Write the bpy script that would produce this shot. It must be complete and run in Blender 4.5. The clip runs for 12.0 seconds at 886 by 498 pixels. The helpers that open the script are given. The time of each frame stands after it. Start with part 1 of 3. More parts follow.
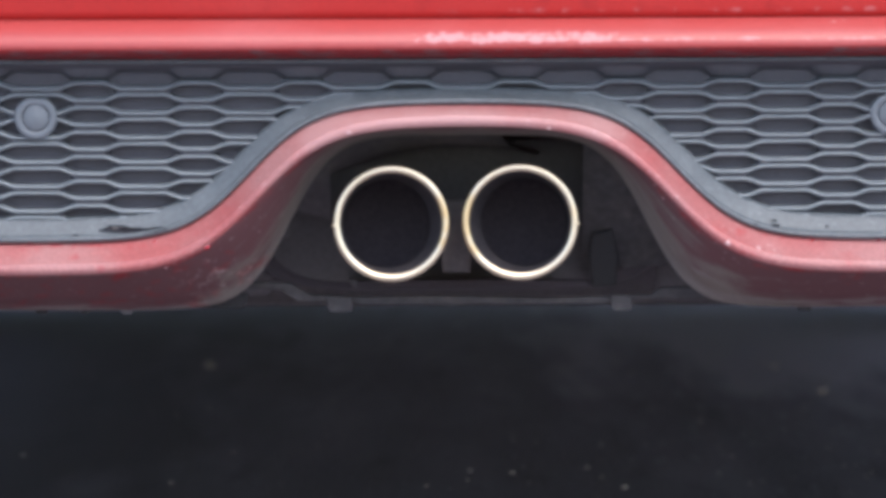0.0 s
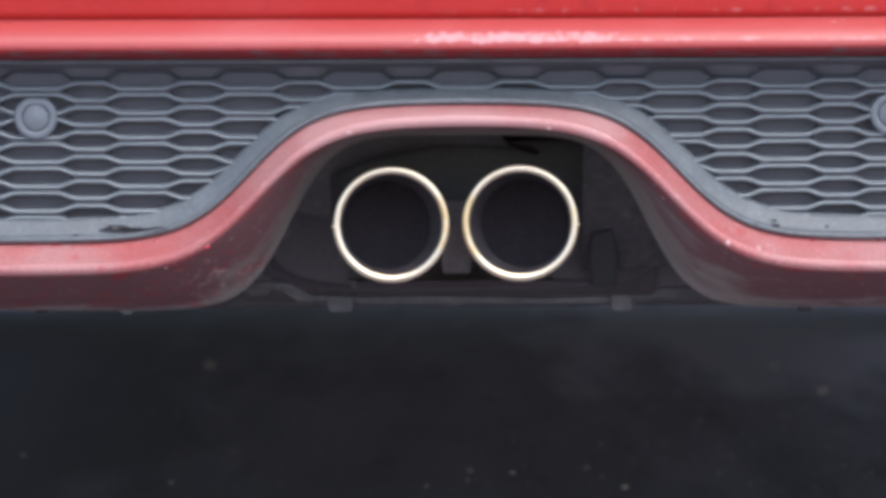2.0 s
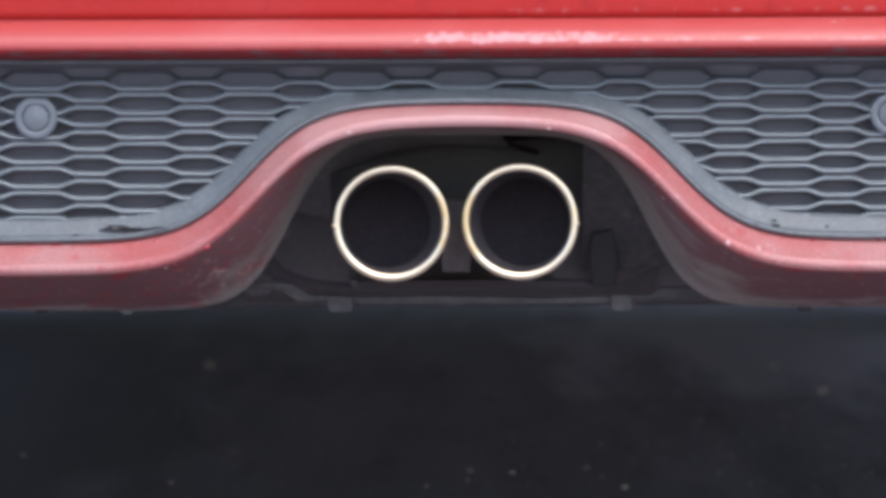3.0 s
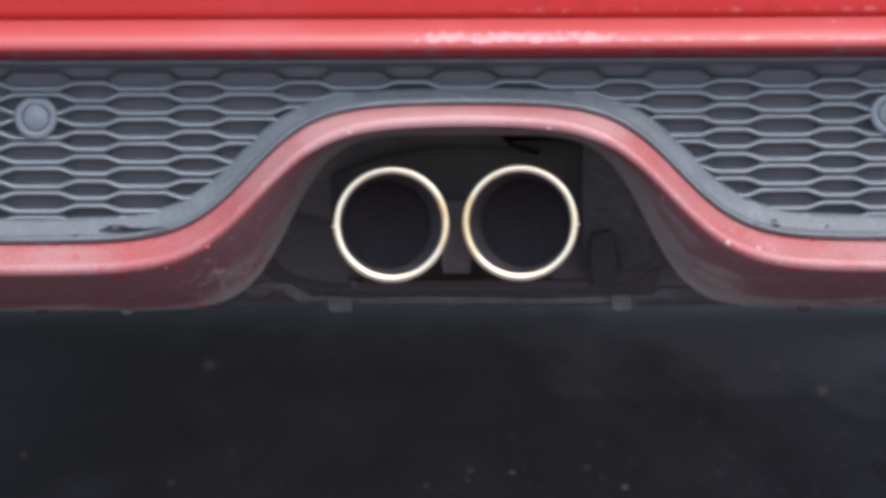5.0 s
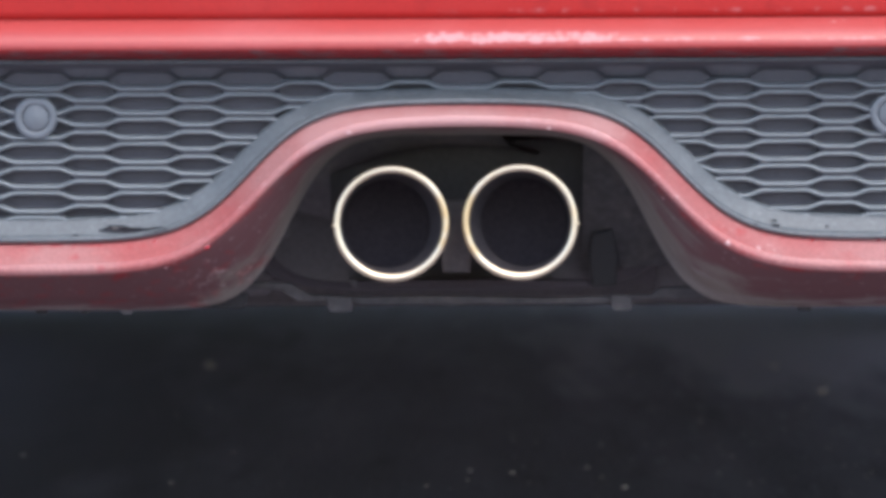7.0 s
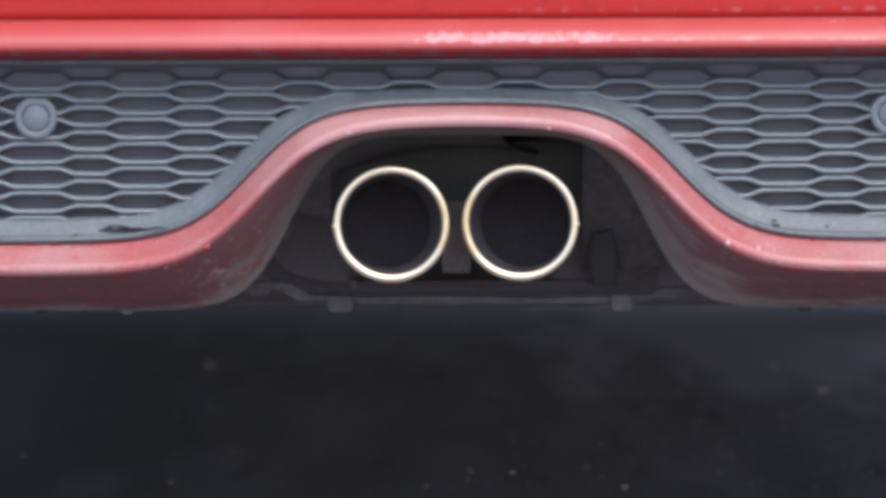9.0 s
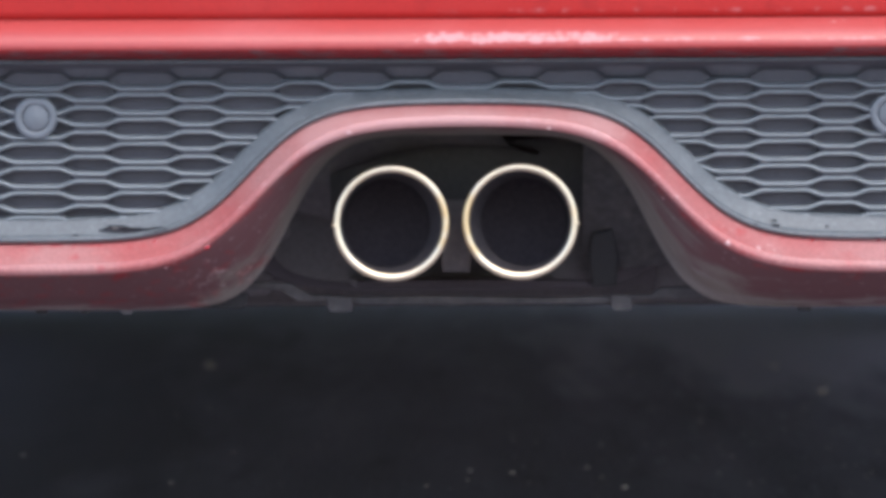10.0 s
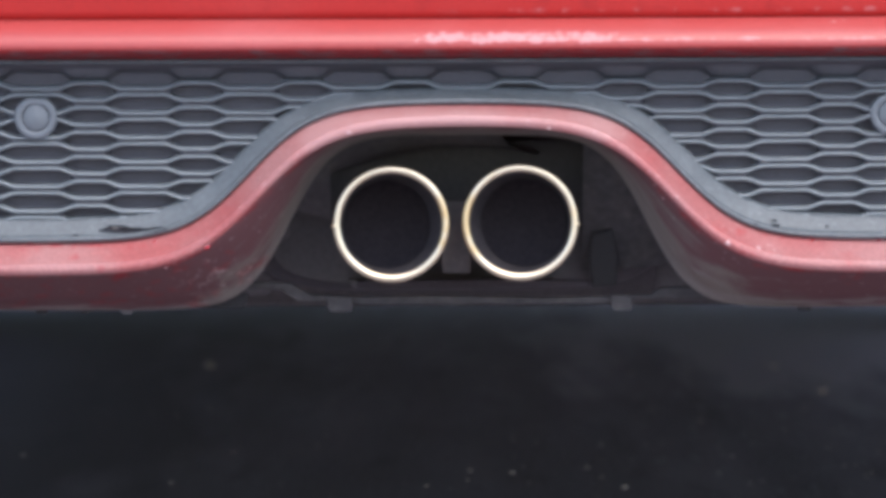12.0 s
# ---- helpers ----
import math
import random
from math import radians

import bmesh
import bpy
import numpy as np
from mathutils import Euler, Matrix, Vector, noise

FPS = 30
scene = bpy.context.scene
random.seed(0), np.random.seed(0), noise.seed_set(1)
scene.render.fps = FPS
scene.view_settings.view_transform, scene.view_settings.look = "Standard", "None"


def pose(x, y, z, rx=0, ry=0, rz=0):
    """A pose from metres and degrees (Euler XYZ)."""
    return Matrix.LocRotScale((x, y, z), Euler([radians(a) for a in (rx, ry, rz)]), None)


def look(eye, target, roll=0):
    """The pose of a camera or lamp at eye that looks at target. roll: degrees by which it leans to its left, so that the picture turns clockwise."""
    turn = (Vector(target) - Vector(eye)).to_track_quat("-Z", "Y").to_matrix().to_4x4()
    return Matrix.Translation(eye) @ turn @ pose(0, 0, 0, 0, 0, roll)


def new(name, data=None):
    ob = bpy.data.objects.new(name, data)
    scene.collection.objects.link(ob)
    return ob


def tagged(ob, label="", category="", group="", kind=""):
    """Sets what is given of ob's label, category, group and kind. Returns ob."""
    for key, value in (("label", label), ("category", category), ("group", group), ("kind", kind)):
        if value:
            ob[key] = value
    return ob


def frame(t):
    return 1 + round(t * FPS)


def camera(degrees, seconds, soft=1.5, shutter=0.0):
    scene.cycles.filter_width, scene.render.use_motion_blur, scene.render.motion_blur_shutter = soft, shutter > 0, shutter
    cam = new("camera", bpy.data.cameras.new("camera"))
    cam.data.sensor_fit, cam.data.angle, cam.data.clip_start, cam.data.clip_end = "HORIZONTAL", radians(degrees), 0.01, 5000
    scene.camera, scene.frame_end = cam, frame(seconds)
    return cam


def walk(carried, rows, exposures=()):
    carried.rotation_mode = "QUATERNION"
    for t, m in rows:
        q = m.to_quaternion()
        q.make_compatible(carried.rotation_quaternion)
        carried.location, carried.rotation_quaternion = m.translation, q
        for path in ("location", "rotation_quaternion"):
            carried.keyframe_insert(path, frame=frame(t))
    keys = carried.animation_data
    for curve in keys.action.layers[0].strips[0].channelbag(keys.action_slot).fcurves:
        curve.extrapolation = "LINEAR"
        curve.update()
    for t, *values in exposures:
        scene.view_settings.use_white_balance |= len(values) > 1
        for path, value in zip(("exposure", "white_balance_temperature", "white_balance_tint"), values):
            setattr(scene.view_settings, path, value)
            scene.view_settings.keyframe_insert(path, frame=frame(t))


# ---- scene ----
# The camera stands still on a tripod behind the car and looks slightly down.
STANCE = look((-0.0163, -4.5, 0.55), (-0.0163, 0.0, 0.2802), -0.26)
cam = camera(8.553, 12.0, soft=4.2)
cam.data.dof.use_dof = True
cam.data.dof.focus_distance = 4.5
cam.data.dof.aperture_fstop = 11.0
walk(cam, [(0.0, STANCE), (12.0, STANCE)], exposures=[(0.0, 1.29, 6380, 13), (12.0, 1.29, 6380, 13)])

# ---- light: an overcast sky ----
world = bpy.data.worlds.new("sky")
scene.world = world
world.use_nodes = True
wn = world.node_tree.nodes
sky = wn.new("ShaderNodeTexSky")
sky.sky_type = "NISHITA"
sky.sun_disc = False
sky.sun_elevation = radians(58)
sky.sun_rotation = radians(164)
sky.air_density = 1.0
sky.dust_density = 2.5
sky.ozone_density = 1.0
wn["Background"].inputs["Strength"].default_value = 0.15
world.node_tree.links.new(sky.outputs["Color"], wn["Background"].inputs["Color"])
sun_data = bpy.data.lights.new("sun", "SUN")
sun_data.energy = 0.85
sun_data.angle = radians(60)
sun_data.color = (1.0, 0.98, 0.95)
sun = new("sun", sun_data)
sun.matrix_world = look((3.2, -3.6, 8.0), (0, 0, 0))


# ---- materials ----
def material(name, base, rough, metal=0.0, coat=0.0, spread=0.25, grain=60.0, blotch=7.0, bump=0.15, second=None,
             cover=0.5, step=0.0004):
    """A Principled material with blotches towards a second colour, fine grain and relief."""
    m = bpy.data.materials.new(name)
    m.use_nodes = True
    n, l = m.node_tree.nodes, m.node_tree.links
    p = n["Principled BSDF"]
    p.inputs["Metallic"].default_value = metal
    p.inputs["Coat Weight"].default_value = coat
    p.inputs["Coat Roughness"].default_value = 0.12
    co = n.new("ShaderNodeTexCoord")
    big, fine = n.new("ShaderNodeTexNoise"), n.new("ShaderNodeTexNoise")
    for tex, size, detail in ((big, blotch, 6.0), (fine, grain, 3.0)):
        tex.inputs["Scale"].default_value = size
        tex.inputs["Detail"].default_value = detail
        l.new(co.outputs["Object"], tex.inputs["Vector"])
    ramp = n.new("ShaderNodeMapRange")
    ramp.inputs["From Min"].default_value = 1.0 - cover
    ramp.inputs["From Max"].default_value = 1.25 - cover
    l.new(big.outputs["Fac"], ramp.inputs["Value"])
    mix = n.new("ShaderNodeMix")
    mix.data_type = "RGBA"
    other = second or tuple(c * (1.0 + spread) for c in base)
    mix.inputs["A"].default_value = (*base, 1)
    mix.inputs["B"].default_value = (*other, 1)
    l.new(ramp.outputs["Result"], mix.inputs["Factor"])
    vary = n.new("ShaderNodeHueSaturation")
    value = n.new("ShaderNodeMapRange")
    value.inputs["From Min"].default_value, value.inputs["From Max"].default_value = 0.3, 0.7
    value.inputs["To Min"].default_value, value.inputs["To Max"].default_value = 1.0 - spread, 1.0 + spread
    l.new(fine.outputs["Fac"], value.inputs["Value"])
    l.new(value.outputs["Result"], vary.inputs["Value"])
    l.new(mix.outputs["Result"], vary.inputs["Color"])
    l.new(vary.outputs["Color"], p.inputs["Base Color"])
    rr = n.new("ShaderNodeMapRange")
    rr.inputs["To Min"].default_value, rr.inputs["To Max"].default_value = max(rough - 0.1, 0.02), min(rough + 0.12, 1.0)
    l.new(big.outputs["Fac"], rr.inputs["Value"])
    l.new(rr.outputs["Result"], p.inputs["Roughness"])
    if bump:
        b = n.new("ShaderNodeBump")
        b.inputs["Strength"].default_value = bump
        b.inputs["Distance"].default_value = step
        l.new(fine.outputs["Fac"], b.inputs["Height"])
        l.new(b.outputs["Normal"], p.inputs["Normal"])
    return m


def glowing(name, color, strength):
    m = bpy.data.materials.new(name)
    m.use_nodes = True
    p = m.node_tree.nodes["Principled BSDF"]
    p.inputs["Base Color"].default_value = (0.02, 0.01, 0.005, 1)
    p.inputs["Emission Color"].default_value = (*color, 1)
    p.inputs["Emission Strength"].default_value = strength
    return m


def worn_or_lit(mat, x0, x1, z0, z1, colour, size, cover, soft=0.01, softz=0.002, axis2="Z", stretch=1.0):
    """Adds a ragged patch of wear, dirt or painted light to a material, between x0 and x1 and between the heights z0
    and z1.
    """
    n, l = mat.node_tree.nodes, mat.node_tree.links
    p = n["Principled BSDF"]
    before = p.inputs["Base Color"].links[0].from_socket
    co, xyz, tex = n.new("ShaderNodeTexCoord"), n.new("ShaderNodeSeparateXYZ"), n.new("ShaderNodeTexNoise")
    l.new(co.outputs["Object"], xyz.inputs["Vector"])
    drawn_out = n.new("ShaderNodeMapping")
    drawn_out.inputs["Scale"].default_value = (1.0, stretch, 1.0)
    l.new(co.outputs["Object"], drawn_out.inputs["Vector"])
    l.new(drawn_out.outputs["Vector"], tex.inputs["Vector"])
    tex.inputs["Scale"].default_value, tex.inputs["Detail"].default_value = size, 5.0
    total = None
    for axis, a, b, s in (("X", x0, x0 + soft, 1), ("X", x1, x1 - soft, 1), (axis2, z0, z0 + softz, 1), (axis2, z1, z1 - softz, 1)):
        g = n.new("ShaderNodeMapRange")
        g.inputs["From Min"].default_value, g.inputs["From Max"].default_value = a, b
        l.new(xyz.outputs[axis], g.inputs["Value"])
        if total is None:
            total = g.outputs["Result"]
        else:
            k = n.new("ShaderNodeMath")
            k.operation = "MULTIPLY"
            l.new(total, k.inputs[0])
            l.new(g.outputs["Result"], k.inputs[1])
            total = k.outputs["Value"]
    e = n.new("ShaderNodeMath")
    e.operation = "MULTIPLY_ADD"
    e.inputs[1].default_value = 0.5
    l.new(total, e.inputs[0])
    l.new(tex.outputs["Fac"], e.inputs[2])
    t = n.new("ShaderNodeMapRange")
    t.inputs["From Min"].default_value, t.inputs["From Max"].default_value = 1.5 - cover, 1.72 - cover
    t.inputs["To Max"].default_value = 0.8
    l.new(e.outputs["Value"], t.inputs["Value"])
    mix = n.new("ShaderNodeMix")
    mix.data_type = "RGBA"
    mix.inputs["B"].default_value = (*colour, 1)
    l.new(t.outputs["Result"], mix.inputs["Factor"])
    l.new(before, mix.inputs["A"])
    l.new(mix.outputs["Result"], p.inputs["Base Color"])
    return mat


def streaked(mat, colour, across, along, low, high, strength, x_near=None, x_far=None):
    """Lays dirt and painted shade over a lofted sheet: each thickens towards the sheet's end (v), in streaks that
    follow its run (u).
    """
    n, l = mat.node_tree.nodes, mat.node_tree.links
    p = n["Principled BSDF"]
    before = p.inputs["Base Color"].links[0].from_socket
    co, scale, tex, xyz = n.new("ShaderNodeTexCoord"), n.new("ShaderNodeMapping"), n.new("ShaderNodeTexNoise"), n.new("ShaderNodeSeparateXYZ")
    scale.inputs["Scale"].default_value = (along, across, 1.0)
    l.new(co.outputs["UV"], scale.inputs["Vector"])
    l.new(scale.outputs["Vector"], tex.inputs["Vector"])
    l.new(co.outputs["UV"], xyz.inputs["Vector"])
    tex.inputs["Scale"].default_value, tex.inputs["Detail"].default_value, tex.inputs["Roughness"].default_value = 1.0, 6.0, 0.62
    e = n.new("ShaderNodeMath")
    e.operation = "MULTIPLY_ADD"
    e.inputs[1].default_value = 1.6
    l.new(tex.outputs["Fac"], e.inputs[0])
    l.new(xyz.outputs["Y"], e.inputs[2])
    total = e.outputs["Value"]
    if x_near is not None:
        off, side, near, add = n.new("ShaderNodeMath"), n.new("ShaderNodeMath"), n.new("ShaderNodeMapRange"), n.new("ShaderNodeMath")
        off.operation, side.operation, add.operation = "SUBTRACT", "ABSOLUTE", "ADD"
        off.inputs[1].default_value = 0.035
        l.new(xyz.outputs["X"], off.inputs[0])
        l.new(off.outputs["Value"], side.inputs[0])
        near.interpolation_type = "SMOOTHSTEP"
        near.inputs["From Min"].default_value, near.inputs["From Max"].default_value = x_near, x_far
        near.inputs["To Min"].default_value, near.inputs["To Max"].default_value = 0.5, 0.0
        l.new(side.outputs["Value"], near.inputs["Value"])
        l.new(near.outputs["Result"], add.inputs[0])
        l.new(total, add.inputs[1])
        total = add.outputs["Value"]
    t = n.new("ShaderNodeMapRange")
    t.interpolation_type = "SMOOTHSTEP"
    t.inputs["From Min"].default_value, t.inputs["From Max"].default_value, t.inputs["To Max"].default_value = low, high, strength
    l.new(total, t.inputs["Value"])
    mix = n.new("ShaderNodeMix")
    mix.data_type = "RGBA"
    mix.inputs["B"].default_value = (*colour, 1)
    l.new(t.outputs["Result"], mix.inputs["Factor"])
    l.new(before, mix.inputs["A"])
    l.new(mix.outputs["Result"], p.inputs["Base Color"])
    return mat


def duller(mat, specular):
    mat.node_tree.nodes["Principled BSDF"].inputs["Specular IOR Level"].default_value = specular
    return mat


RED = duller(material("red_paint", (0.37, 0.020, 0.017), 0.5, coat=0.04, spread=0.06, grain=400, blotch=9, bump=0.05,
                      second=(0.38, 0.030, 0.027), cover=0.5), 0.25)
worn_or_lit(RED, -0.10, 0.45, 0.4570, 0.4660, (0.43, 0.14, 0.14), 80.0, 0.49, 0.08, 0.003)
worn_or_lit(RED, -0.40, 0.45, 0.4570, 0.4800, (0.27, 0.014, 0.014), 45.0, 0.46, 0.05, 0.005)
RED_LEDGE = duller(material("worn_red_paint", (0.36, 0.050, 0.046), 0.40, coat=0.25, spread=0.06, grain=400, blotch=9, bump=0.05,
                            second=(0.38, 0.075, 0.073), cover=0.5), 0.4)
worn_or_lit(RED_LEDGE, -0.055, 0.130, 0.4345, 0.4488, (0.48, 0.21, 0.215), 110.0, 0.70, 0.03, 0.005)
worn_or_lit(RED_LEDGE, 0.05, 0.36, 0.4345, 0.4450, (0.44, 0.15, 0.155), 90.0, 0.58, 0.05, 0.005)
worn_or_lit(RED_LEDGE, 0.265, 0.300, 0.4500, 0.4555, (0.66, 0.44, 0.44), 200.0, 0.50, 0.012, 0.002)
worn_or_lit(RED_LEDGE, -0.40, 0.40, 0.4300, 0.4365, (0.28, 0.01, 0.015), 60.0, 0.40, 0.03, 0.002)
# Darker copy of the red: the shade under the ledge is in the colour.
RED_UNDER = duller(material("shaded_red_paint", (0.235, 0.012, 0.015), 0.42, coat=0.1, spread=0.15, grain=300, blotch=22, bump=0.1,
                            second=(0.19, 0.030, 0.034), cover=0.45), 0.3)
worn_or_lit(RED_UNDER, -0.45, 0.45, 0.4250, 0.4350, (0.16, 0.085, 0.085), 60.0, 0.52, 0.03, 0.002)
RED_DUSTY = duller(material("dusty_red_paint", (0.350, 0.100, 0.097), 0.46, coat=0.12, spread=0.16, grain=420, blotch=14,
                            bump=0.25, second=(0.360, 0.165, 0.158), cover=0.62), 0.4)
worn_or_lit(RED_DUSTY, -0.16, 0.16, 0.345, 0.400, (0.42, 0.23, 0.22), 12.0, 0.72, 0.05, 0.02)
worn_or_lit(RED_DUSTY, -0.45, 0.45, 0.255, 0.300, (0.36, 0.012, 0.018), 90.0, 0.40, 0.02, 0.004)
worn_or_lit(RED_DUSTY, -0.42, -0.19, 0.2805, 0.2885, (0.36, 0.012, 0.018), 38.0, 0.52, 0.02, 0.003)
worn_or_lit(RED_DUSTY, -0.45, 0.45, 0.255, 0.400, (0.55, 0.36, 0.35), 260.0, 0.38, 0.02, 0.004)
RED_GRIMY = duller(material("grimy_shaded_red_paint", (0.215, 0.020, 0.023), 0.6, spread=0.2, grain=220, blotch=16, bump=0.3,
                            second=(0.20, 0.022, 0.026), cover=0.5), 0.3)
# Maroon film on the tucked face: grime, with the underside's shade in its colour.
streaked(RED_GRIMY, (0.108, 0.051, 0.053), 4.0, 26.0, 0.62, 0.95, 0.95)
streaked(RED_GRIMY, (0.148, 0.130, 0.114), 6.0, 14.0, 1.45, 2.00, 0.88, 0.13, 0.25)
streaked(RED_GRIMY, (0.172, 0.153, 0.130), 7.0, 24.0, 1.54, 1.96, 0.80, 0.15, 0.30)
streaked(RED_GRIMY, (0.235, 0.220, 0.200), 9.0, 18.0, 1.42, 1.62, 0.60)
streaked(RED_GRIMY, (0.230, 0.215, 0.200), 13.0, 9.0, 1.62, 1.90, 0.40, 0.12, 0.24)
worn_or_lit(RED_GRIMY, -0.45, -0.11, 0.225, 0.290, (0.22, 0.010, 0.014), 75.0, 0.46, 0.02, 0.01)
worn_or_lit(RED_GRIMY, -0.225, -0.125, 0.226, 0.262, (0.20, 0.185, 0.16), 26.0, 0.70, 0.05, 0.016)
worn_or_lit(RED_GRIMY, -0.25, -0.10, 0.228, 0.285, (0.36, 0.30, 0.28), 150.0, 0.44, 0.03, 0.01)
worn_or_lit(RED_GRIMY, -0.45, 0.45, 0.225, 0.380, (0.34, 0.28, 0.26), 190.0, 0.37, 0.02, 0.01)
PLASTIC = material("grey_plastic", (0.190, 0.219, 0.231), 0.45, spread=0.15, grain=700, blotch=25, bump=0.25,
                   second=(0.222, 0.253, 0.265), cover=0.5)
LIP = material("weathered_plastic", (0.103, 0.121, 0.130), 0.48, spread=0.16, grain=320, blotch=38, bump=0.3,
               second=(0.137, 0.157, 0.167), cover=0.52)
worn_or_lit(LIP, -0.45, 0.45, 0.280, 0.410, (0.26, 0.275, 0.29), 230.0, 0.38, 0.02, 0.004)
worn_or_lit(LIP, -0.45, 0.45, 0.280, 0.410, (0.06, 0.06, 0.068), 120.0, 0.32, 0.02, 0.004)
# Flange face darkened in colour for the shade below the ledge.
FLANGE = material("shaded_grille_plastic", (0.088, 0.09, 0.1), 0.5, spread=0.15, grain=500, blotch=30, bump=0.2)
PLASTIC_DARK = material("dark_plastic", (0.082, 0.081, 0.096), 0.55, spread=0.15, grain=700, blotch=25, bump=0.2)
SENSOR = material("sensor_plastic", (0.140, 0.163, 0.180), 0.5, spread=0.08, grain=600, blotch=30, bump=0.1)
RUBBER = material("black_rubber", (0.018, 0.018, 0.02), 0.7, spread=0.2, grain=300, blotch=20)
def steel(name, x0, x1):
    """Polished steel with a straw-coloured reflection painted on one side."""
    m = material(name, (0.74, 0.65, 0.475), 0.38, metal=1.0, spread=0.06, grain=500, blotch=40, bump=0.05,
                 second=(0.78, 0.64, 0.41), cover=0.45)
    return worn_or_lit(m, x0, x1, -0.04, 0.045, (0.66, 0.48, 0.24), 60.0, 0.70, 0.02, 0.02)


STEEL_A = steel("polished_steel_a", 0.018, 0.08)
STEEL_B = steel("polished_steel_b", -0.08, -0.018)
SOOT = material("soot", (0.056, 0.049, 0.056), 1.0, spread=0.15, grain=300, blotch=30)
BAFFLE = material("grey_soot", (0.100, 0.086, 0.102), 1.0, spread=0.15, grain=300, blotch=30)
LINER = material("sooty_steel", (0.062, 0.055, 0.061), 0.8, spread=0.2, grain=200, blotch=30, second=(0.055, 0.050, 0.053), cover=0.5)
MUFFLER = material("muffler_steel", (0.072, 0.069, 0.072), 0.6, metal=0.0, spread=0.15, grain=250, blotch=18,
                   second=(0.105, 0.098, 0.095), cover=0.42)
UNDER = material("underbody_coating", (0.105, 0.100, 0.103), 0.8, spread=0.15, grain=250, blotch=14,
                 second=(0.150, 0.140, 0.134), cover=0.42)
FOLD = material("stained_sheet_metal", (0.095, 0.091, 0.094), 0.8, spread=0.18, grain=150, blotch=30, second=(0.135, 0.126, 0.120), cover=0.45)
DUSTY_BLACK = material("dusty_black_coating", (0.062, 0.060, 0.062), 0.85, spread=0.25, grain=150, blotch=60,
                       second=(0.092, 0.087, 0.083), cover=0.5)
ASPHALT = material("asphalt", (0.220, 0.192, 0.217), 0.85, spread=0.35, grain=160, blotch=1.3, bump=0.8,
                   second=(0.253, 0.222, 0.249), cover=0.5, step=0.004)
worn_or_lit(ASPHALT, -1.6, 1.6, 0.2, 4.6, (0.310, 0.276, 0.309), 9.0, 0.58, 0.4, 0.4, "Y", 0.16)
worn_or_lit(ASPHALT, -1.6, 1.6, 0.2, 4.6, (0.146, 0.126, 0.141), 21.0, 0.46, 0.4, 0.4, "Y", 0.14)
# Weaker side light on the left, put into the asphalt as a darker tone.
worn_or_lit(ASPHALT, -1.3, -0.06, 0.4, 4.4, (0.142, 0.121, 0.131), 7.0, 0.86, 0.40, 0.5, "Y", 0.16)
# Side light from the right, painted as paler asphalt.
worn_or_lit(ASPHALT, -0.12, 1.4, 1.5, 5.6, (0.482, 0.440, 0.470), 11.0, 0.82, 0.50, 0.9, "Y", 0.14)
worn_or_lit(ASPHALT, -0.2, 1.2, 0.2, 4.0, (0.430, 0.422, 0.445), 60.0, 0.42, 0.4, 0.4, "Y", 0.14)
ALUMINIUM = material("dull_aluminium", (0.68, 0.68, 0.70), 0.6, metal=1.0, spread=0.08, grain=120, blotch=8)
GRIT = material("stone_crumbs", (0.40, 0.35, 0.33), 0.8, spread=0.3, grain=200, blotch=30)
STONE = material("stone", (0.52, 0.46, 0.42), 0.8, spread=0.2, grain=200, blotch=40)
WATER_DARK = material("wet_grime", (0.012, 0.012, 0.015), 0.2, spread=0.2, grain=200, blotch=40)
DROP = material("wet_red_paint", (0.42, 0.012, 0.02), 0.1, coat=1.0, spread=0.1, grain=200, blotch=40)
CHIP = material("chipped_paint", (0.5, 0.32, 0.31), 0.5, spread=0.15, grain=300, blotch=40)


# ---- building helpers ----
def mesh_of(name, verts, faces, mat, smooth=True):
    me = bpy.data.meshes.new(name)
    me.from_pydata(verts, [], faces)
    me.materials.append(mat)
    me.polygons.foreach_set("use_smooth", [smooth] * len(me.polygons))
    me.update()
    return me


def part(name, data, parent, label="", at=None):
    """Links mesh data as one part under a thing or a part."""
    ob = new(name, data)
    ob.parent = parent
    if at is not None:
        ob.matrix_basis = at
    return tagged(ob, label) if label else ob


def from_bm(name, bm, mat, smooth=True):
    bmesh.ops.recalc_face_normals(bm, faces=bm.faces[:])
    me = bpy.data.meshes.new(name)
    bm.to_mesh(me)
    bm.free()
    me.materials.append(mat)
    me.polygons.foreach_set("use_smooth", [smooth] * len(me.polygons))
    return me


def thicken(ob, depth):
    mod = ob.modifiers.new("thickness", "SOLIDIFY")
    mod.thickness = depth
    mod.offset = 0.0
    return ob


def smooth_line(points, n=5):
    """Catmull-Rom through a section's corner points."""
    p = [np.array(q, float) for q in points]
    p = [2 * p[0] - p[1]] + p + [2 * p[-1] - p[-2]]
    out = []
    for a, b, c, d in zip(p, p[1:], p[2:], p[3:]):
        for k in range(n):
            t = k / n
            out.append(0.5 * (2 * b + (c - a) * t + (2 * a - 5 * b + 4 * c - d) * t * t + (3 * b - a - 3 * c + d) * t ** 3))
    out.append(p[-2])
    return out


